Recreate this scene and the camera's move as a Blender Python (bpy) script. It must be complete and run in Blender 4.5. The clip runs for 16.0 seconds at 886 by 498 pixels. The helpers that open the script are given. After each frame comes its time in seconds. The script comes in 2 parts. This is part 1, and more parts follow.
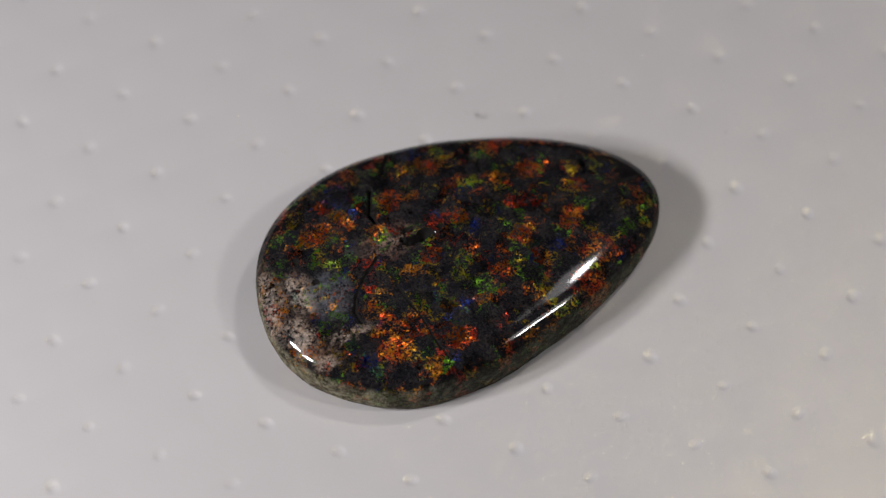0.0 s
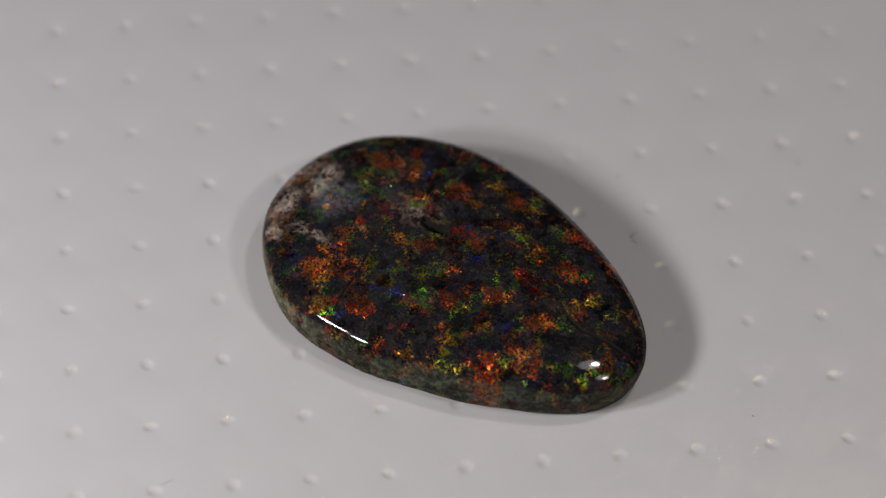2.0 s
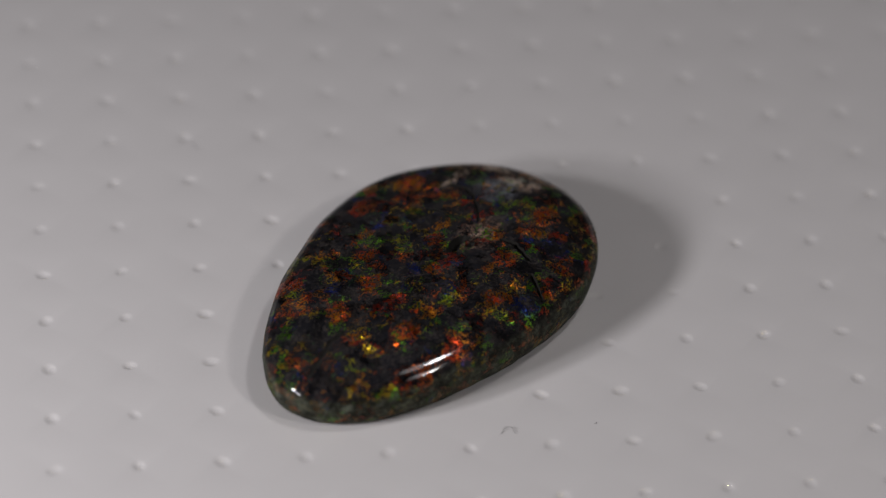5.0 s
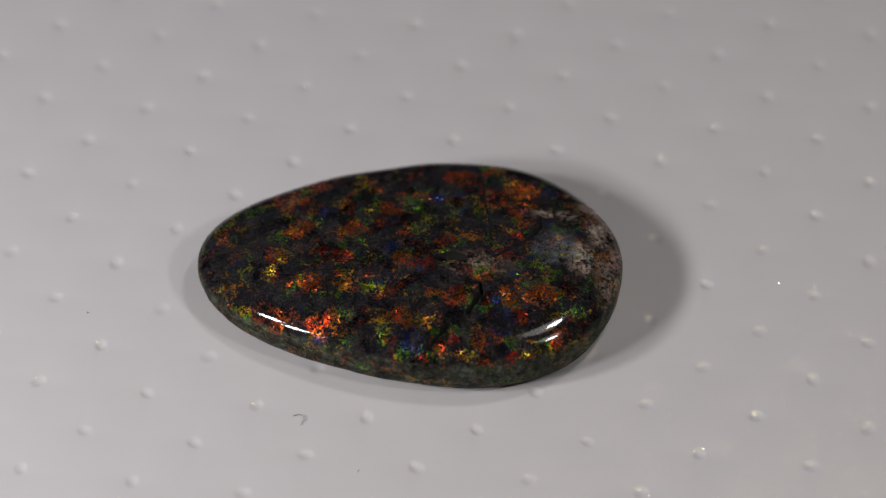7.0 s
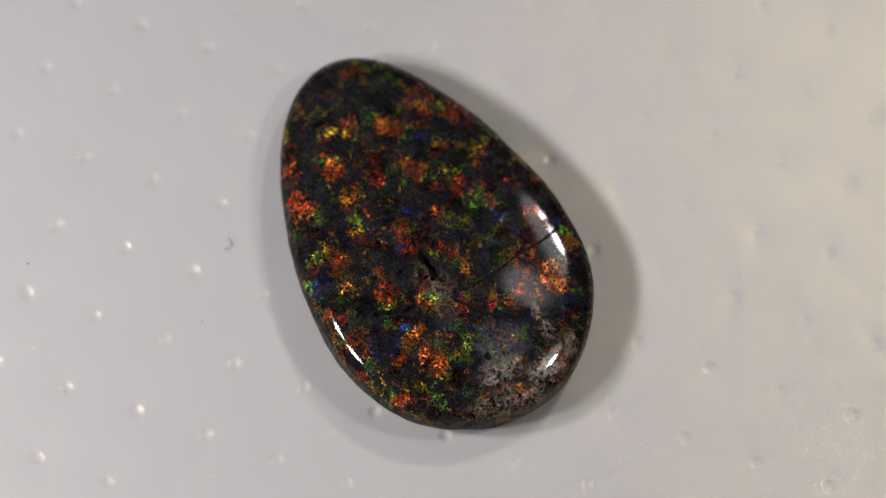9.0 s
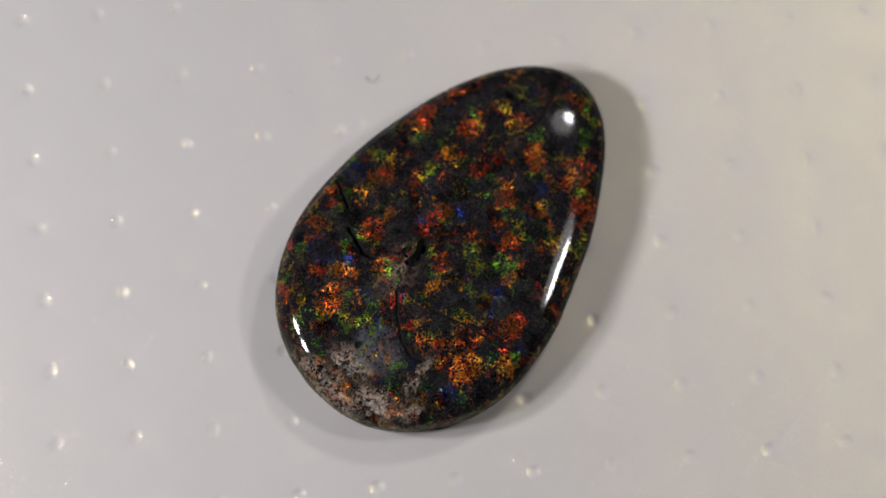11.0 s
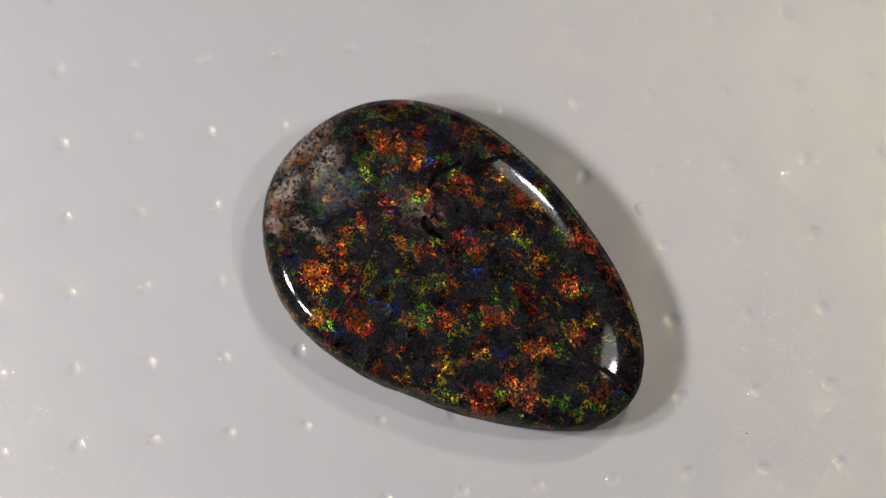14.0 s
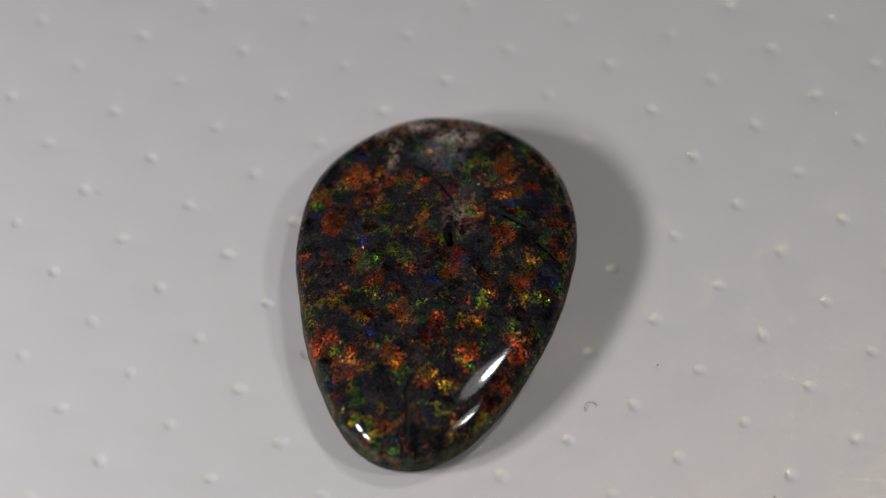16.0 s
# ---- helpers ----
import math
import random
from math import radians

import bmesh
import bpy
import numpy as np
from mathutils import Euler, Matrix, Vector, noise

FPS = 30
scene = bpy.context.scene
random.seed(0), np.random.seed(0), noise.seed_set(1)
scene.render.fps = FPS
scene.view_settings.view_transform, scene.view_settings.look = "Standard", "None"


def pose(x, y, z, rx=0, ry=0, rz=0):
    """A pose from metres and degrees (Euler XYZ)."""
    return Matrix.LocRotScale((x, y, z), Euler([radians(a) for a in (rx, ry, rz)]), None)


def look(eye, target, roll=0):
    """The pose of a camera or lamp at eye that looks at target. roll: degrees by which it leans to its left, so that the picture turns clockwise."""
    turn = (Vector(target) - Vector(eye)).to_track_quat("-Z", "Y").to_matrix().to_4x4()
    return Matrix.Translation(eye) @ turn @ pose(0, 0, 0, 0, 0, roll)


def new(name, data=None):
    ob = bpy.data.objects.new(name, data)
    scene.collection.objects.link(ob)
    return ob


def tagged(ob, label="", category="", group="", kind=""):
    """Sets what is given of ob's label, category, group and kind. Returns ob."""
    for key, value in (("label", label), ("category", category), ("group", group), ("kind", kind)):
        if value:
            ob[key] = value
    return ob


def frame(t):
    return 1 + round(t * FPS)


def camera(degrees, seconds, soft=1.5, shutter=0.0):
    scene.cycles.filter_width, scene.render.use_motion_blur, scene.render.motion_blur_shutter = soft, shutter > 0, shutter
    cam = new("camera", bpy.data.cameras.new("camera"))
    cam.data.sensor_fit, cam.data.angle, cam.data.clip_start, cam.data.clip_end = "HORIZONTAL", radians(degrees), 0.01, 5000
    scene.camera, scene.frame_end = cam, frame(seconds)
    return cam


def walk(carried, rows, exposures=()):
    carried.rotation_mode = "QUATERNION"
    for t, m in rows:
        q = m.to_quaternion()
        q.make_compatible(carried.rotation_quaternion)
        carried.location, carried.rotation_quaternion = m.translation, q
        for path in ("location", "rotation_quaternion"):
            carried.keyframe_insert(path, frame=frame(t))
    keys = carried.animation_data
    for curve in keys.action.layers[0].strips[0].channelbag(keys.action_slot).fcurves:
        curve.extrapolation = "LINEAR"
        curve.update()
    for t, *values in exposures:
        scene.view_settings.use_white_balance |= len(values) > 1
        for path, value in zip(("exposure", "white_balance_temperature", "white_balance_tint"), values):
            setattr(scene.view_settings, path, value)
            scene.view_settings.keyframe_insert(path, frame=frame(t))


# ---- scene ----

# An opal on a dimpled pearl-grey plate, which a small tilting turntable spins before a fixed camera.
cam = camera(14.07, 16.0, soft=1.4)
EYE = (0.0, -0.15940, 0.23253)
cam.data.dof.use_dof = True
cam.data.dof.focus_distance = 0.2755
cam.data.dof.aperture_fstop = 18.0
AIM = (EYE[0], EYE[1] + 0.57358, EYE[2] - 0.81915)
walk(cam, [(0.0, look(EYE, AIM)), (16.0, look(EYE, AIM))])

# the turn of the plate: spin about its own axis, tilt towards and away from the camera
TURN = [
    (0.0, pose(0.00064, 0.00048, 0.00017, 0.22, -1.45, 24.13)),
    (0.5, pose(0.00071, 0.00048, -0.00010, 0.82, -0.93, 9.07)),
    (1.0, pose(0.00057, 0.00023, -0.00037, 0.43, -0.42, -6.03)),
    (1.5, pose(0.00052, -0.00027, -0.00014, -1.25, -0.42, -20.31)),
    (2.0, pose(0.00035, -0.00105, 0.00015, -5.66, -3.09, -34.98)),
    (2.5, pose(0.00006, -0.00174, 0.00030, -8.82, -7.41, -49.14)),
    (3.0, pose(-0.00016, -0.00216, 0.00043, -7.57, -11.35, -64.43)),
    (3.5, pose(-0.00048, -0.00236, 0.00040, -4.91, -15.07, -79.66)),
    (4.0, pose(-0.00084, -0.00227, 0.00021, -0.68, -16.99, -95.18)),
    (4.5, pose(-0.00115, -0.00228, 0.00020, 4.04, -17.27, -110.51)),
    (5.0, pose(-0.00138, -0.00237, 0.00042, 8.37, -15.59, -125.51)),
    (5.5, pose(-0.00154, -0.00237, 0.00068, 11.39, -12.18, -140.16)),
    (6.0, pose(-0.00164, -0.00212, 0.00079, 12.30, -7.71, -154.48)),
    (6.5, pose(-0.00166, -0.00146, 0.00058, 10.61, -3.29, -168.47)),
    (7.0, pose(-0.00166, -0.00055, 0.00013, 6.64, -0.21, 177.70)),
    (7.5, pose(-0.00163, 0.00037, -0.00028, 2.78, 0.55, 163.14)),
    (8.0, pose(-0.00142, 0.00139, -0.00047, -2.91, -0.95, 148.19)),
    (8.5, pose(-0.00126, 0.00234, -0.00062, -6.48, -6.69, 133.92)),
    (9.0, pose(-0.00104, 0.00306, -0.00059, -7.50, -12.95, 119.94)),
    (9.5, pose(-0.00076, 0.00360, -0.00066, -4.74, -18.14, 104.86)),
    (10.0, pose(-0.00038, 0.00380, -0.00086, 0.97, -20.28, 88.14)),
    (10.5, pose(0.00001, 0.00374, -0.00110, 7.31, -19.07, 70.71)),
    (11.0, pose(0.00034, 0.00349, -0.00129, 12.48, -15.39, 53.45)),
    (11.5, pose(0.00054, 0.00312, -0.00134, 15.83, -10.79, 37.28)),
    (12.0, pose(0.00065, 0.00271, -0.00130, 17.72, -5.97, 21.93)),
    (12.5, pose(0.00071, 0.00220, -0.00113, 18.09, -1.21, 7.16)),
    (13.0, pose(0.00073, 0.00160, -0.00044, 18.93, 2.57, -7.36)),
    (13.5, pose(0.00062, 0.00055, 0.00045, 17.13, 6.65, -21.12)),
    (14.0, pose(0.00043, -0.00034, 0.00139, 15.14, 10.69, -34.98)),
    (14.5, pose(-0.00001, -0.00139, 0.00188, 5.18, 9.43, -50.27)),
    (15.0, pose(-0.00032, -0.00174, 0.00129, -0.89, 0.92, -66.65)),
    (15.5, pose(-0.00073, -0.00175, 0.00098, -1.60, -1.95, -82.32)),
    (16.0, pose(-0.00106, -0.00173, 0.00084, -0.82, -3.42, -97.43)),
]


# ---- light ----
world = bpy.data.worlds.new("world")
scene.world = world
world.use_nodes = True
world.node_tree.nodes["Background"].inputs[0].default_value = (0.9, 0.95, 1.0, 1)
world.node_tree.nodes["Background"].inputs[1].default_value = 0.02
scene.view_settings.exposure = -0.03


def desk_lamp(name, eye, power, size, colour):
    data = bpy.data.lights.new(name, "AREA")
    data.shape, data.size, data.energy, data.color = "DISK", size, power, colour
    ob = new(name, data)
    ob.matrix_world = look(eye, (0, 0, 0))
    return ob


# two lamps on each side of the stand; those on the left stand low and in front
desk_lamp("lamp_left_front", (-0.129, -0.081, 0.108), 0.158, 0.023, (0.985, 0.962, 0.976))
desk_lamp("lamp_left", (-0.147, -0.050, 0.120), 0.202, 0.025, (0.985, 0.962, 0.976))
desk_lamp("lamp_right", (0.100, 0.060, 0.225), 0.099, 0.023, (1.0, 0.968, 0.985))
desk_lamp("lamp_right_front", (0.131, -0.049, 0.171), 0.081, 0.021, (1.0, 0.963, 0.945))
# wider, dimmer discs added at the right bulbs: inferred shades that soften their highlights
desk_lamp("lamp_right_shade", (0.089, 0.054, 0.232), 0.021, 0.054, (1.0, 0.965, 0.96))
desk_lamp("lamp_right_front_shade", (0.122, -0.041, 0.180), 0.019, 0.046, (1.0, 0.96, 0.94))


# ---- materials ----
class Nodes:
    """A short way to write node trees."""

    def __init__(self, name):
        self.mat = bpy.data.materials.new(name)
        self.mat.use_nodes = True
        self.tree = self.mat.node_tree
        self.bsdf = self.tree.nodes["Principled BSDF"]
        self.out = self.tree.nodes["Material Output"]

    def add(self, kind, **settings):
        node = self.tree.nodes.new(kind)
        for key, value in settings.items():
            setattr(node, key, value)
        return node

    def put(self, socket, value):
        if isinstance(value, bpy.types.NodeSocket):
            self.tree.links.new(value, socket)
        else:
            socket.default_value = value

    def math(self, op, a, b=0.0, c=0.0, clamp=False):
        n = self.add("ShaderNodeMath", operation=op, use_clamp=clamp)
        for s, v in zip(n.inputs, (a, b, c)):
            self.put(s, v)
        return n.outputs[0]

    def vec(self, op, a, b=(0, 0, 0), scale=None):
        n = self.add("ShaderNodeVectorMath", operation=op)
        self.put(n.inputs[0], a)
        self.put(n.inputs[1], b)
        if scale is not None:
            self.put(n.inputs["Scale"], scale)
        return n.outputs["Value"] if op in ("LENGTH", "DISTANCE", "DOT_PRODUCT") else n.outputs[0]

    def mix(self, f, a, b):
        n = self.add("ShaderNodeMix", data_type="RGBA")
        self.put(n.inputs[0], f)
        self.put(n.inputs[6], a)
        self.put(n.inputs[7], b)
        return n.outputs[2]

    def ramp(self, f, stops, interp="LINEAR"):
        n = self.add("ShaderNodeValToRGB")
        n.color_ramp.interpolation = interp
        el = n.color_ramp.elements
        while len(el) < len(stops):
            el.new(0.5)
        for e, (p, c) in zip(el, stops):
            e.position, e.color = p, (*c, 1) if len(c) == 3 else c
        self.put(n.inputs[0], f)
        return n.outputs[0]

    def smooth(self, v, lo, hi):
        n = self.add("ShaderNodeMapRange", interpolation_type="SMOOTHSTEP")
        self.put(n.inputs[0], v)
        n.inputs[1].default_value, n.inputs[2].default_value = lo, hi
        return n.outputs[0]

    def noise(self, v, scale, detail=3.0, rough=0.55):
        n = self.add("ShaderNodeTexNoise")
        self.put(n.inputs["Vector"], v)
        n.inputs["Scale"].default_value, n.inputs["Detail"].default_value, n.inputs["Roughness"].default_value = scale, detail, rough
        return n

    def cells(self, v, scale, jitter=1.0):
        n = self.add("ShaderNodeTexVoronoi")
        self.put(n.inputs["Vector"], v)
        n.inputs["Scale"].default_value, n.inputs["Randomness"].default_value = scale, jitter
        return n

    def millimetres(self):
        return self.vec("SCALE", self.add("ShaderNodeTexCoord").outputs["Object"], scale=1000.0)


def plate_material():
    """Pearl-grey sheet with fine metallic flakes that glint where they face a lamp."""
    n = Nodes("pearl_grey_sheet")
    mm = n.millimetres()
    cloud = n.noise(mm, 0.12, 3).outputs[0]
    grain = n.noise(mm, 9.0, 2).outputs[0]
    tone = n.math("ADD", n.math("MULTIPLY", cloud, 0.5), n.math("MULTIPLY", grain, 0.5))
    base = n.mix(n.smooth(tone, 0.3, 0.7), (0.492, 0.477, 0.483, 1), (0.508, 0.493, 0.499, 1))
    bump = n.add("ShaderNodeBump")
    bump.inputs["Strength"].default_value, bump.inputs["Distance"].default_value = 0.06, 0.00002
    n.put(bump.inputs["Height"], grain)
    n.put(n.bsdf.inputs["Base Color"], base)
    n.put(n.bsdf.inputs["Normal"], bump.outputs[0])
    n.bsdf.inputs["Roughness"].default_value = 0.43
    n.bsdf.inputs["Specular IOR Level"].default_value = 0.70
    n.bsdf.inputs["Specular Tint"].default_value = (1.0, 0.86, 0.52, 1)
    flake, pick = n.cells(mm, 21.0), n.cells(n.vec("ADD", mm, (3.7, 1.9, 0.4)), 21.0)
    flake.voronoi_dimensions = pick.voronoi_dimensions = "2D"
    tip = n.vec("SCALE", n.vec("SUBTRACT", n.vec("ADD", flake.outputs["Color"], pick.outputs["Color"]), (1.0, 1.0, 1.0)), scale=0.27)
    facing = n.vec("NORMALIZE", n.vec("ADD", n.add("ShaderNodeNewGeometry").outputs["Normal"], tip))
    gloss = n.add("ShaderNodeBsdfAnisotropic")
    sep = n.add("ShaderNodeSeparateColor")
    n.put(sep.inputs[0], n.cells(n.vec("ADD", mm, (9.1, 5.3, 0.0)), 21.0).outputs["Color"])
    tint = n.mix(sep.outputs[1], (1.0, 0.74, 0.30, 1), (0.88, 0.93, 0.44, 1))
    n.put(gloss.inputs["Color"], n.vec("SCALE", tint, scale=n.math("MULTIPLY", n.smooth(sep.outputs[0], 0.50, 0.97), 0.38)))
    n.put(gloss.inputs["Roughness"], 0.175)
    n.put(gloss.inputs["Normal"], facing)
    mixer = n.add("ShaderNodeAddShader")
    n.put(mixer.inputs[0], n.bsdf.outputs[0])
    n.put(mixer.inputs[1], gloss.outputs[0])
    n.put(n.out.inputs[0], mixer.outputs[0])
    return n.mat


# the larger patches of fire on the stone: x, y and radius in millimetres
EMBER_SPOTS = ((-7.5, -6.1, 1.7), (-5.6, -5.4, 0.9), (8.8, -7.2, 1.2), (10.4, -4.8, 1.3), (1.3, 7.2, 0.9), (-2.2, 9.8, 0.6), (-7.0, 4.8, 0.9), (-2.6, 5.3, 1.1), (1.7, 1.8, 0.8),
               (-4.8, 3.2, 0.6), (5.4, -1.7, 0.9), (9.7, -1.5, 1.1), (2.5, -4.1, 1.0), (-2.9, -8.1, 0.9), (-9.3, 5.1, 1.3), (7.5, 7.6, 1.0), (8.3, 4.0, 0.9), (-5.1, 9.0, 0.9))
GREEN_SPOTS = ((-9.3, 1.8, 0.7), (2.6, 8.6, 0.6), (5.5, -8.3, 0.7), (9.5, -6.0, 0.5), (13.4, 2.5, 0.6), (-0.5, -3.0, 0.7), (4.0, 4.5, 0.6))
BLUE_SPOTS = ((-6.4, 7.6, 1.1), (2.4, 0.5, 0.6), (0.3, 9.3, 0.8), (-9.7, -6.9, 0.7), (7.5, -3.5, 0.8), (-1.0, -5.5, 0.6))
# pale potch: x, y and two radii
POTCH_SPOTS = ((-14.9, 1.6, 1.4, 3.4), (-13.6, -2.6, 1.1, 1.6), (-12.6, -5.2, 1.0, 0.9), (-10.4, -4.2, 1.8, 0.5), (-12.3, 0.6, 0.9, 1.8), (-4.0, 1.8, 1.3, 0.30))


def opal_material():
    """Dark polished opal matrix: grains in many directions, each of one colour, under a clear polish; pale potch at the blunt end."""
    n = Nodes("matrix_opal")
    mm = n.millimetres()
    warp = n.vec("SUBTRACT", n.noise(mm, 1.3, 4, 0.7).outputs["Color"], (0.5, 0.5, 0.5))
    bent = n.vec("ADD", mm, n.vec("SCALE", warp, scale=1.6))
    patch = n.cells(bent, 0.80)
    sub = n.cells(bent, 1.9)
    grit = n.cells(n.vec("ADD", mm, n.vec("SCALE", warp, scale=0.3)), 8.5)
    pc, sc, gc = (n.add("ShaderNodeSeparateColor") for _ in range(3))
    for s, v in ((pc, patch), (sc, sub), (gc, grit)):
        n.put(s.inputs[0], v.outputs["Color"])
    # which colour a patch gives
    # grains that lie nearly level with the face give red, steeper ones amber, green and blue
    steep = n.vec("LENGTH", n.vec("MULTIPLY", n.vec("SUBTRACT", patch.outputs["Color"], (0.5, 0.5, 0.5)), (1.0, 1.0, 0.0)))
    pick = n.math("ADD", n.math("MULTIPLY", pc.outputs[2], 0.62), n.math("MULTIPLY", steep, 0.75))
    pick = n.math("ADD", n.math("MULTIPLY", sc.outputs[0], 0.15), n.math("SUBTRACT", pick, 0.12), clamp=True)
    hue = n.ramp(pick, [(0.0, (0.48, 0.040, 0.012)), (0.26, (0.52, 0.095, 0.010)), (0.40, (0.52, 0.180, 0.012)), (0.52, (0.42, 0.28, 0.010)),
                        (0.62, (0.110, 0.27, 0.014)), (0.79, (0.03, 0.10, 0.045)), (0.84, (0.014, 0.024, 0.14))], "CONSTANT")
    flat = n.vec("ADD", mm, n.vec("SCALE", warp, scale=2.2))

    def cluster(spots):
        """1 inside the uneven spots (x, y, radius), 0 outside."""
        near = 9.0
        for cx, cy, r in spots:
            d = n.vec("MULTIPLY", n.vec("SUBTRACT", flat, (cx, cy, 0.0)), (1 / r, 1 / r, 0.0))
            near = n.math("MINIMUM", near, n.vec("LENGTH", d))
        return n.math("SUBTRACT", 1.0, n.smooth(near, 0.75, 1.35))

    ember = cluster(EMBER_SPOTS)
    leafy = cluster(GREEN_SPOTS)
    inky = cluster(BLUE_SPOTS)
    ember_hue = n.ramp(n.math("ADD", n.math("MULTIPLY", steep, 0.6), n.math("ADD", n.math("MULTIPLY", sc.outputs[1], 0.4), n.math("MULTIPLY", gc.outputs[0], 0.25))),
                       [(0.0, (0.46, 0.045, 0.010)), (0.46, (0.52, 0.090, 0.009)), (0.64, (0.52, 0.18, 0.010))], "CONSTANT")
    hue = n.mix(ember, hue, ember_hue)
    hue = n.mix(leafy, hue, n.mix(sc.outputs[2], (0.12, 0.26, 0.02, 1), (0.36, 0.30, 0.012, 1)))
    hue = n.mix(inky, hue, (0.012, 0.024, 0.15, 1))
    # the way its grains face
    lean = n.vec("SCALE", n.vec("SUBTRACT", patch.outputs["Color"], (0.5, 0.5, 0.5)), scale=1.1)
    lean = n.vec("ADD", lean, n.vec("SCALE", n.vec("SUBTRACT", sub.outputs["Color"], (0.5, 0.5, 0.5)), scale=0.6))
    lean = n.vec("ADD", lean, n.vec("SCALE", n.vec("SUBTRACT", grit.outputs["Color"], (0.5, 0.5, 0.5)), scale=0.7))
    facing = n.vec("NORMALIZE", n.vec("ADD", n.add("ShaderNodeNewGeometry").outputs["Normal"], lean))
    spread = n.math("ADD", n.noise(bent, 0.6, 7, 0.8).outputs[0], n.math("MULTIPLY", n.math("MAXIMUM", ember, n.math("MAXIMUM", leafy, inky)), 0.07))
    speck = n.math("MULTIPLY", n.smooth(gc.outputs[1], 0.34, 0.55), n.smooth(spread, 0.505, 0.590))
    # the dark ground, mottled brown and blue-black, with fine grey grains
    mott = n.math("ADD", n.math("MULTIPLY", n.noise(mm, 0.7, 6, 0.7).outputs[0], 0.5), n.math("MULTIPLY", n.noise(mm, 5.0, 4, 0.7).outputs[0], 0.5))
    ground = n.mix(n.smooth(mott, 0.44, 0.66), (0.008, 0.008, 0.010, 1), (0.033, 0.028, 0.026, 1))
    grey = n.math("MULTIPLY", n.smooth(n.noise(mm, 7.0, 5, 0.8).outputs[0], 0.56, 0.68), n.smooth(n.noise(mm, 0.28, 3).outputs[0], 0.42, 0.62))
    ground = n.mix(n.math("MULTIPLY", grey, 0.8), ground, (0.062, 0.056, 0.055, 1))
    # potch: pale patches, most of them along the blunt end, pitted with dark grains
    xyz = n.add("ShaderNodeSeparateXYZ")
    n.put(xyz.inputs[0], mm)
    x, y = xyz.outputs[:2]
    big = n.noise(mm, 0.35, 5, 0.65).outputs[0]
    field = 9.0
    for cx, cy, rx, ry in POTCH_SPOTS:
        d = n.vec("MULTIPLY", n.vec("SUBTRACT", flat, (cx, cy, 0.0)), (1 / rx, 1 / ry, 0.0))
        field = n.math("MINIMUM", field, n.vec("LENGTH", d))
    pits = n.noise(mm, 2.6, 6, 0.85).outputs[0]
    potch = n.math("MULTIPLY", n.math("SUBTRACT", 1.0, n.smooth(field, 0.55, 1.40)), n.smooth(n.math("ADD", n.math("MULTIPLY", pits, 0.65), n.math("MULTIPLY", mott, 0.35)), 0.455, 0.545))
    pale = n.ramp(n.noise(mm, 0.55, 4).outputs[0], [(0.34, (0.10, 0.058, 0.040)), (0.43, (0.28, 0.20, 0.15)), (0.53, (0.36, 0.29, 0.24)), (0.61, (0.20, 0.165, 0.145)), (0.69, (0.22, 0.26, 0.20))])
    ground = n.mix(potch, ground, pale)
    # a blue-grey clouded area beside the potch, and brown grains round the pit
    cloud = n.math("MULTIPLY", n.math("SUBTRACT", 1.0, n.smooth(n.vec("LENGTH", n.vec("MULTIPLY", n.vec("SUBTRACT", flat, (-10.4, -0.6, 0.0)), (0.50, 0.48, 0.0))), 0.5, 1.3)), n.smooth(pits, 0.40, 0.58))
    ground = n.mix(n.math("MULTIPLY", cloud, 0.8), ground, (0.105, 0.110, 0.125, 1))
    rust = n.math("MULTIPLY", n.math("SUBTRACT", 1.0, n.smooth(n.vec("LENGTH", n.vec("MULTIPLY", n.vec("SUBTRACT", flat, (-4.2, 1.9, 0.0)), (0.40, 0.62, 0.0))), 0.5, 1.3)), n.smooth(pits, 0.47, 0.60))
    ground = n.mix(n.math("MULTIPLY", rust, 0.8), ground, (0.16, 0.095, 0.070, 1))
    # the steep side is duller ironstone, paler and greener below the potch
    fine = n.noise(mm, 1.3, 9, 0.85).outputs[0]
    upright = n.add("ShaderNodeSeparateXYZ")
    n.put(upright.inputs[0], n.add("ShaderNodeTexCoord").outputs["Normal"])
    side = n.math("SUBTRACT", 1.0, n.smooth(n.math("ADD", upright.outputs[2], n.math("MULTIPLY", big, 0.5)), 0.50, 0.85))
    blunt = n.math("MULTIPLY", n.smooth(n.math("MULTIPLY", x, -1.0), 2.0, 13.0), n.smooth(n.math("MULTIPLY", y, -1.0), -5.0, 1.0))
    dull = n.ramp(fine, [(0.38, (0.007, 0.007, 0.006)), (0.49, (0.026, 0.027, 0.021)), (0.60, (0.068, 0.074, 0.057))])
    mixed = n.ramp(fine, [(0.38, (0.020, 0.016, 0.012)), (0.48, (0.085, 0.075, 0.05)), (0.56, (0.20, 0.18, 0.13)), (0.66, (0.15, 0.18, 0.13))])
    stone = n.mix(blunt, dull, mixed)
    ground = n.mix(side, ground, stone)
    keep = n.math("SUBTRACT", 1.0, n.math("MAXIMUM", n.math("MULTIPLY", potch, 0.70), n.math("MULTIPLY", side, 0.60)))
    show = n.math("MULTIPLY", n.math("MULTIPLY", speck, 0.88), keep, clamp=True)
    b = n.bsdf
    n.put(b.inputs["Base Color"], n.mix(show, ground, hue))
    n.put(b.inputs["Metallic"], show)
    n.put(b.inputs["Normal"], facing)
    b.inputs["Roughness"].default_value = 0.39
    b.inputs["Specular IOR Level"].default_value = 0.0
    worn = n.math("SUBTRACT", 1.0, n.smooth(n.math("ADD", upright.outputs[2], n.math("MULTIPLY", big, 0.5)), 0.75, 1.12))
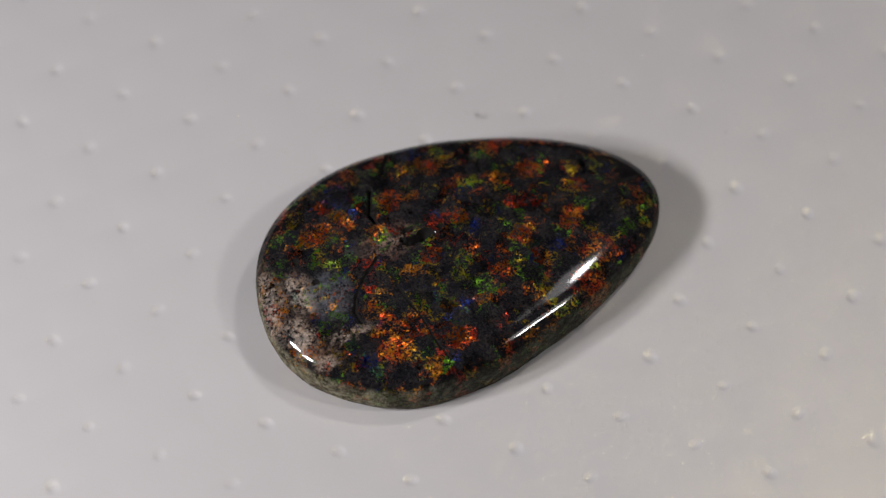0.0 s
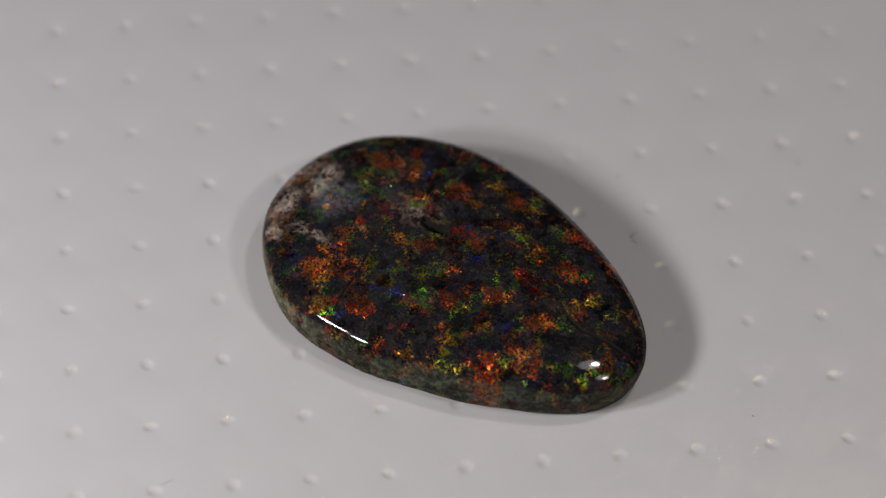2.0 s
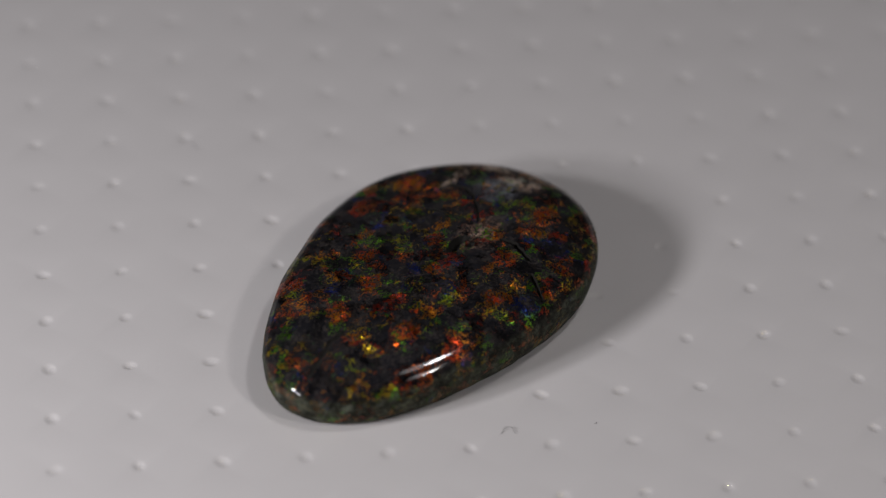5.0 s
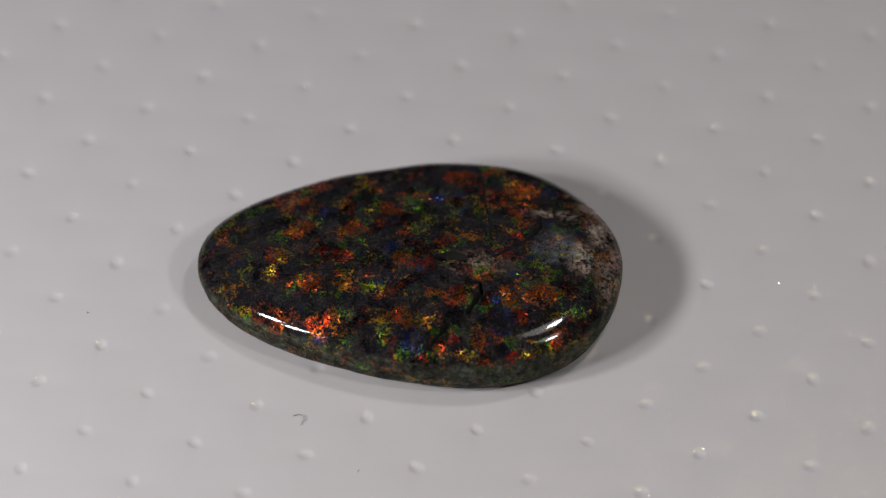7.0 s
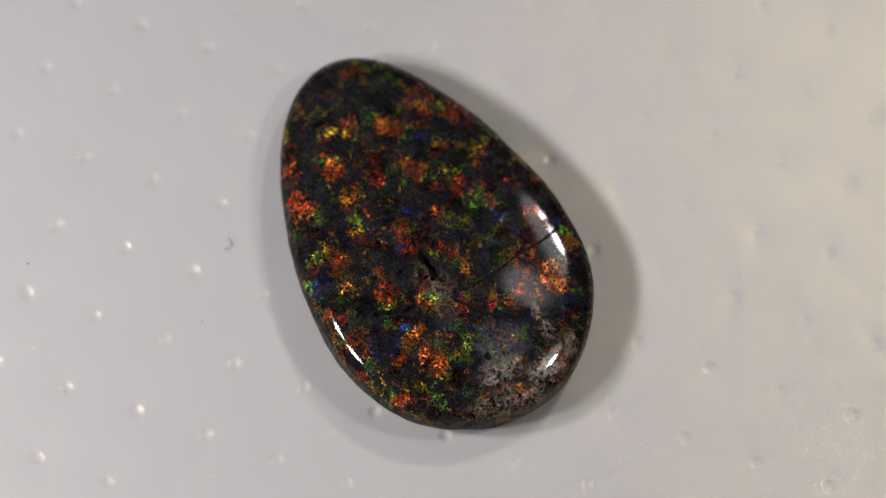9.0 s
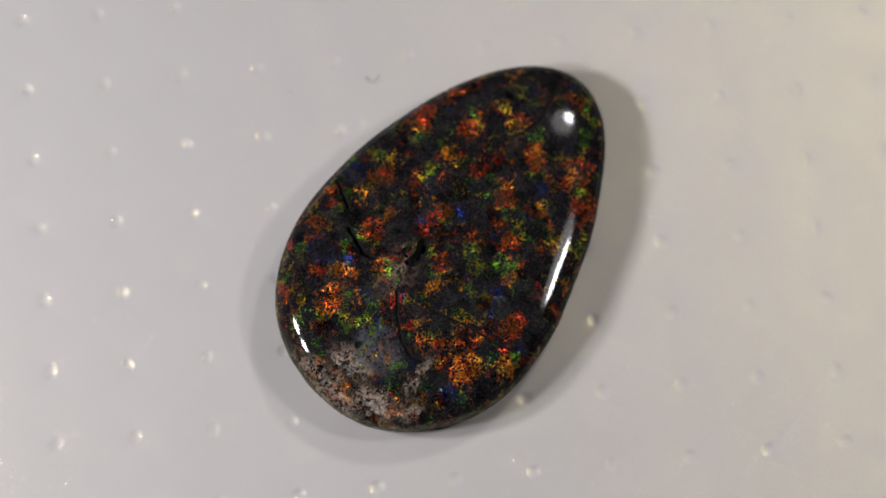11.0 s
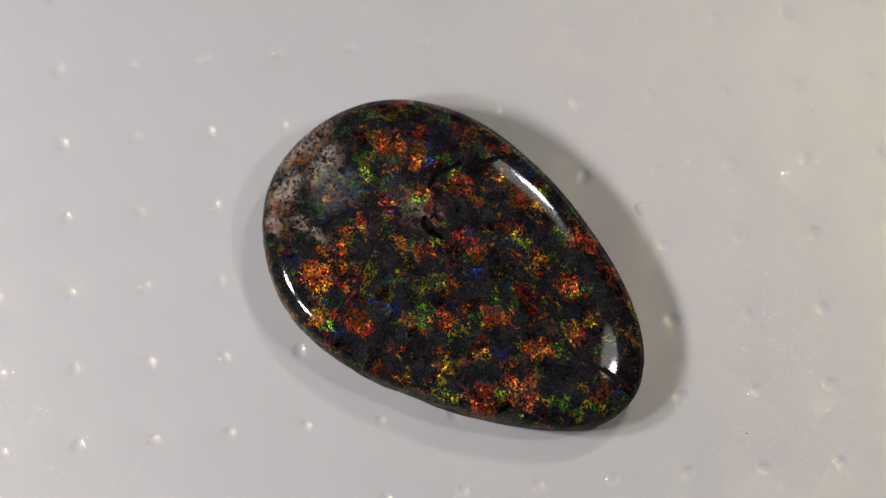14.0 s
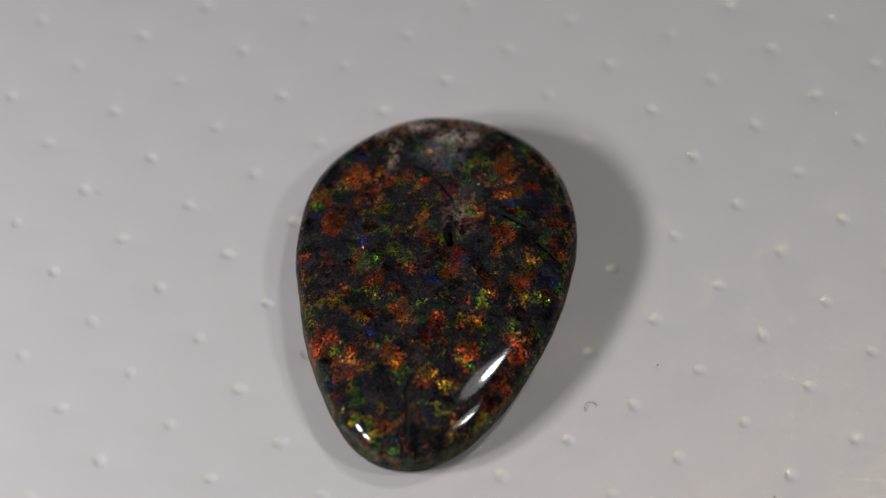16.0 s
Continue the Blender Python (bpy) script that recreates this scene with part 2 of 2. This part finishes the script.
    n.put(b.inputs["Coat Weight"], n.math("SUBTRACT", 1.0, n.math("MULTIPLY", worn, 0.84)))
    b.inputs["Coat Roughness"].default_value, b.inputs["Coat IOR"].default_value = 0.07, 1.45
    return n.mat


def plain_material(name, colour, rough):
    n = Nodes(name)
    v = n.add("ShaderNodeTexCoord").outputs["Object"]
    f = n.noise(v, 40.0, 4).outputs[0]
    n.put(n.bsdf.inputs["Base Color"], n.mix(f, (*[c * 0.85 for c in colour], 1), (*[min(1, c * 1.1) for c in colour], 1)))
    n.bsdf.inputs["Roughness"].default_value = rough
    n.bsdf.inputs["Specular IOR Level"].default_value = 0.15
    return n.mat


PLATE, OPAL = plate_material(), opal_material()
WALL = plain_material("wall_paint", (0.22, 0.22, 0.22), 0.9)
# near-black and matte, for the insides of the cracks and hollows
CRACK = plain_material("crack_black", (0.010, 0.009, 0.008), 0.9)
LINT, GRIT = plain_material("dark_lint", (0.05, 0.045, 0.04), 0.8), plain_material("dark_grit", (0.06, 0.055, 0.05), 0.8)


# ---- building ----
def mesh_of(name, verts, faces, material, smooth=True):
    me = bpy.data.meshes.new(name)
    me.from_pydata(verts, [], faces)
    me.materials.append(material)
    if smooth:
        me.polygons.foreach_set("use_smooth", [True] * len(me.polygons))
    me.update()
    return me


def split_edges(me, marks):
    """Sharp edges where faces of different marks meet."""
    loop_edges = np.empty(len(me.loops), int)
    me.loops.foreach_get("edge_index", loop_edges)
    sizes = np.empty(len(me.polygons), int)
    me.polygons.foreach_get("loop_total", sizes)
    of_loop = np.repeat(np.array(marks), sizes)
    some, count = np.zeros(len(me.edges), int), np.zeros(len(me.edges), int)
    np.add.at(some, loop_edges, of_loop)
    np.add.at(count, loop_edges, 1)
    me.edges.foreach_set("use_edge_sharp", (some > 0) & (some < count))


def from_bm(name, bm, material, smooth=False):
    me = bpy.data.meshes.new(name)
    bm.to_mesh(me)
    bm.free()
    me.materials.append(material)
    if smooth:
        me.polygons.foreach_set("use_smooth", [True] * len(me.polygons))
    return me


# an unseen dim room added round the stand, so that the stone reflects dark surroundings
def slab(name, size, at):
    bm = bmesh.new()
    bmesh.ops.create_cube(bm, size=1.0)
    bmesh.ops.scale(bm, vec=size, verts=bm.verts)
    ob = new(name, from_bm(name, bm, WALL))
    ob.location = at
    return tagged(ob, kind="structure")


slab("floor", (2.40, 2.40, 0.05), (0, 0, -0.072))
slab("ceiling", (2.50, 2.50, 0.05), (0, 0, 2.078))
slab("wall_north", (2.40, 0.05, 2.10), (0, 1.225, 1.003))
slab("wall_south", (2.40, 0.05, 2.10), (0, -1.225, 1.003))
slab("wall_east", (0.05, 2.50, 2.10), (1.225, 0, 1.003))
slab("wall_west", (0.05, 2.50, 2.10), (-1.225, 0, 1.003))

# ---- the plate ----
STEP_A, STEP_B, FIRST = Vector((4.028, -4.642)), Vector((4.398, 3.847)), Vector((-25.657, 20.081))
SPAN_A, SPAN_B = (-9, 19), (-11, 15)


def turntable_plate():
    """A square sheet, 2 mm thick, pressed with rows of shallow dimples, each a little uneven."""
    rnd = random.Random(5)
    n = 20
    bowl = [(0.72, 0.0), (0.60, -0.008), (0.47, -0.035), (0.33, -0.072), (0.20, -0.099), (0.08, -0.108)]
    verts, faces, corner = [], [], {}

    def at(i, j):
        """A corner between four dimples."""
        if (i, j) not in corner:
            p = FIRST + (i - 0.5) * STEP_A + (j - 0.5) * STEP_B
            corner[i, j] = len(verts)
            verts.append((p.x / 1000, p.y / 1000, 0.0))
        return corner[i, j]

    for i in range(*SPAN_A):
        for j in range(*SPAN_B):
            p = FIRST + i * STEP_A + j * STEP_B
            lean, size, deep = rnd.uniform(0, 6.28), rnd.uniform(0.88, 1.1), rnd.uniform(0.70, 1.15)
            wob = [1 + 0.10 * math.cos(2 * (2 * math.pi * k / n) + lean) + rnd.uniform(-0.03, 0.03) for k in range(n)]
            off = Vector((math.cos(lean), math.sin(lean))) * 0.07
            start = len(verts)
            for q, (r, z) in enumerate(bowl):
                for k in range(n):
                    a = 2 * math.pi * (k + 0.5) / n - math.pi / 4
                    verts.append(((p.x + r * size * wob[k] * math.cos(a) + off.x * q / 5) / 1000,
                                  (p.y + r * size * wob[k] * math.sin(a) + off.y * q / 5) / 1000, z * deep / 1000))
            for q in range(len(bowl) - 1):
                for k in range(n):
                    m = (k + 1) % n
                    faces.append((start + q * n + k, start + q * n + m, start + (q + 1) * n + m, start + (q + 1) * n + k))
            faces.append([start + (len(bowl) - 1) * n + k for k in range(n)])
            # the flat round the dimple, in four sectors between the corners
            turn = math.atan2(STEP_A.y + STEP_B.y, STEP_A.x + STEP_B.x)
            order = [at(i + 1, j + 1), at(i, j + 1), at(i, j), at(i + 1, j)]
            first = round((turn + math.pi / 4) / (2 * math.pi) * n - 0.5) % n
            for c in range(4):
                ks = [(first + c * n // 4 + d) % n for d in range(n // 4 + 1)]
                faces.append([order[c]] + [order[(c + 1) % 4]] + [start + k for k in reversed(ks)])
    # rim and underside
    ring = [at(i, SPAN_B[0]) for i in range(SPAN_A[0], SPAN_A[1])] + [at(SPAN_A[1], j) for j in range(SPAN_B[0], SPAN_B[1])]
    ring += [at(i, SPAN_B[1]) for i in range(SPAN_A[1], SPAN_A[0], -1)] + [at(SPAN_A[0], j) for j in range(SPAN_B[1], SPAN_B[0], -1)]
    low = len(verts)
    verts += [(verts[k][0], verts[k][1], -0.002) for k in ring]
    for k in range(len(ring)):
        m = (k + 1) % len(ring)
        faces.append((ring[m], ring[k], low + k, low + m))
    faces.append([low + k for k in reversed(range(len(ring)))])
    me = mesh_of("turntable_plate", verts, faces, PLATE)
    bm = bmesh.new()
    bm.from_mesh(me)
    bmesh.ops.recalc_face_normals(bm, faces=bm.faces)
    for e in bm.edges:
        if len(e.link_faces) == 2 and e.calc_face_angle() > 0.8:
            e.smooth = False
    bm.to_mesh(me)
    bm.free()
    return tagged(new("turntable_plate", me), "pearl-grey glittering plastic sheet pressed with rows of dimples", "turntable plate")


plate = turntable_plate()

# ---- the opal ----
OUTLINE = (12.891, -0.265, 0.251, 2.810, 0.023, 0.764, 0.014, 0.459, -0.016, 0.265, -0.022, 0.148, 0.006, 0.071, -0.027, 0.053, -0.000, 0.023, -0.050)


def edge(a):
    """The stone's radius in millimetres in the direction a."""
    r = OUTLINE[0] + 0.19 + 0.09 * math.cos(a) - 0.08 * math.sin(a)
    for k in range(1, 10):
        r += OUTLINE[2 * k - 1] * math.cos(k * a) + OUTLINE[2 * k] * math.sin(k * a)
    return r


def dome(x, y):
    """The height of the polished top, which is thickest off its middle and thins to the pointed end and one flank."""
    ridge = 4.0 - 0.28 * np.clip(x + 3.0, 0, 20)
    return 5.55 - 0.0040 * (x + 3.0) ** 2 - 0.122 * (np.sqrt((y - ridge) ** 2 + 9.0) - 3.0)


CRACKS = (  # ways of the open cracks over the top, each with its half width and depth
    (((-1.0, 9.9), (-1.85, 8.75), (-2.4, 7.9)), 0.15, 0.4),
    (((-3.8, 6.8), (-4.35, 5.7), (-4.75, 4.9), (-4.66, 3.9)), 0.17, 0.5),
    (((-5.7, 0.9), (-7.25, -0.2), (-8.65, -1.6), (-9.2, -2.7), (-9.1, -3.8)), 0.10, 0.25),
    (((-5.4, -0.2), (-5.3, -2.6), (-4.7, -5.2), (-4.5, -7.6), (-4.1, -9.3)), 0.045, 0.21),
    (((16.4, 0.45), (14.5, 0.2), (12.6, -0.2), (11.0, 0.1)), 0.12, 0.22),
)


def opal():
    """A low cabochon: upright rough side, rounded shoulder, gently domed polished top with cracks and a pit."""
    seg, rings = 600, 170
    ang = np.arange(seg) * 2 * np.pi / seg
    out = np.array([edge(a) for a in ang])
    # the rim stands lower where the dome falls away; side: inset from the outline and share of the rim's height
    rim = 0.61 * dome(0.97 * out * np.cos(ang), 0.97 * out * np.sin(ang))
    side = [(1.65, 0.0), (1.05, 0.06), (0.6, 0.2), (0.27, 0.42), (0.08, 0.65), (0.0, 0.85), (0.0, 1.0)]
    pts = []
    for inset, h in side:
        inset = inset * (0.72 + 0.42 * np.sin(ang))
        chip = 0.03 * np.sin(9 * ang + 9 * h) * np.sin(23 * ang - 15 * h) * (h < 0.9)
        pts.append(np.stack([(out - inset + chip) * np.cos(ang), (out - inset + chip) * np.sin(ang), h * rim], 1))
    blunt = np.clip(-np.cos(ang) - 0.4 * np.sin(ang), 0, 1)
    keen = 3.0 * np.clip(-np.sin(ang), 0, 1) + 3.5 * np.clip(np.sin(ang), 0, 1) + 2.5 * np.clip(np.cos(ang), 0, 1) ** 2
    for i in range(1, rings):
        u = 1 - (i / (rings - 1)) ** 1.6 * 0.985
        r = u * out
        x, y = r * np.cos(ang), r * np.sin(ang)
        z = rim + (dome(x, y) - rim) * (1 - u ** (9.5 + 3.0 * blunt + keen)) ** 0.5
        z += 0.03 * (1 - u ** 4) * (np.sin(0.55 * x + 0.4 * y) + np.sin(0.8 * y - 0.3 * x + 1.0))
        pts.append(np.stack([x, y, z], 1))
    pts = np.array(pts)
    flat = pts[len(side):].reshape(-1, 3)
    xy, open_ = flat[:, :2], np.zeros(len(flat), bool)
    for line, half, deep in CRACKS:
        near = np.full(len(xy), 1e9)
        for p, q in zip(line, line[1:]):
            p, q = np.array(p), np.array(q)
            s = np.clip(((xy - p) @ (q - p)) / ((q - p) @ (q - p)), 0, 1)
            near = np.minimum(near, np.linalg.norm(xy - p - s[:, None] * (q - p), axis=1))
        near = near + 0.3 * half * np.sin(3.1 * xy[:, 0] + 2.0 * np.sin(4.3 * xy[:, 1]))
        cut_in = deep * np.clip(1 - (near / half) ** 2, 0, 1)
        flat[:, 2] -= cut_in
        open_ |= (cut_in > 0.02) & (deep > 0.2)
    rnd = random.Random(11)
    hollows = [(-2.4, 1.1, 1.0, 0.40, 0.5), (-1.5, 1.35, 0.6, 0.45, 0.6), (-10.9, 0.9, 0.28, 0.22, 0.2), (-11.6, 3.2, 0.30, 0.26, 0.25)]
    hollows += [(-2.2 + rnd.gauss(0, 0.75), 1.2 + rnd.gauss(0, 0.30), rnd.uniform(0.10, 0.34), rnd.uniform(0.08, 0.24), rnd.uniform(0.12, 0.35)) for _ in range(22)]
    for cx, cy, ax, ay, deep in hollows:
        d = ((xy[:, 0] - cx) / ax) ** 2 + ((xy[:, 1] - cy) / ay) ** 2
        cut_in = deep * np.clip(1 - d, 0, 1) ** 0.7
        flat[:, 2] -= cut_in
        open_ |= cut_in > 0.06
    sunk = np.concatenate([np.zeros(seg, bool), open_])
    pts[len(side):] = flat.reshape(rings - 1, seg, 3)
    rows_ = len(pts)
    verts = pts.reshape(-1, 3) / 1000
    faces = []
    for i in range(rows_ - 1):
        a, b = i * seg, (i + 1) * seg
        for k in range(seg):
            m = (k + 1) % seg
            faces.append((a + k, a + m, b + m, b + k))
    faces.append([(rows_ - 1) * seg + k for k in range(seg)])
    faces.append([k for k in range(seg)][::-1])
    cut = (len(side) - 1) * seg
    body = [f for f in faces if max(f) < cut + seg]
    face = [[k - cut for k in f] for f in faces if max(f) >= cut + seg]
    verts = verts.tolist()
    ob = tagged(new("opal"), "polished dark boulder opal with red, orange and green fire", "gemstone")
    for name, vs, fs, label in (("polished_face", verts[cut:], face, "domed dark face with flecks of colour, cracked and pitted"),
                                ("rough_side", verts[:cut + seg], body, "dull grey-green ironstone side")):
        me = mesh_of(name, vs, fs, OPAL)
        if name == "polished_face":
            me.materials.append(CRACK)
            inside = [int(any(sunk[k] for k in f[:4])) for f in fs]
            me.polygons.foreach_set("material_index", inside)
            split_edges(me, inside)
        tagged(new(name, me), label).parent = ob
    return ob


stone = opal()


# ---- lint and grit on the plate ----
def fibre(points, thick, label):
    cu = bpy.data.curves.new("lint_fibre", "CURVE")
    cu.dimensions, cu.bevel_depth, cu.bevel_resolution, cu.resolution_u = "3D", thick / 1000, 1, 6
    sp = cu.splines.new("NURBS")
    sp.points.add(len(points) - 1)
    for p, (x, y, z) in zip(sp.points, points):
        p.co = (x / 1000, y / 1000, z / 1000, 1)
    sp.use_endpoint_u, sp.order_u = True, 3
    cu.materials.append(LINT)
    return tagged(new("lint_fibre", cu), label, "lint")


def grit(x, y, size, seed):
    bm = bmesh.new()
    bmesh.ops.create_icosphere(bm, subdivisions=1, radius=size / 1000)
    rnd = random.Random(seed)
    for v in bm.verts:
        v.co = Vector((v.co.x * rnd.uniform(0.7, 1.6) + x / 1000, v.co.y * rnd.uniform(0.6, 1.0) + y / 1000, (v.co.z + size / 1000) * 0.6))
    return tagged(new("grit_speck", from_bm("grit_speck", bm, GRIT)), "tiny dark speck of grit lying on the plate", "grit speck")


loose = [
    fibre([(9.2, 13.2, 0.05), (8.9, 13.1, 0.12), (8.45, 13.2, 0.2), (8.3, 13.6, 0.15), (8.55, 14.0, 0.05)], 0.017, "short curled dark fibre of lint on the plate"),
    fibre([(-6.6, -27.9, 0.03), (-6.4, -27.4, 0.05), (-6.2, -26.95, 0.03)], 0.008, "short straight dark fibre of lint on the plate"),
    grit(15.0, 28.1, 0.07, 1), grit(4.03, 18.25, 0.06, 2), grit(25.9, 3.6, 0.06, 3),
]


def motions():
    for ob in (plate, stone, *loose):
        walk(ob, TURN)


motions()
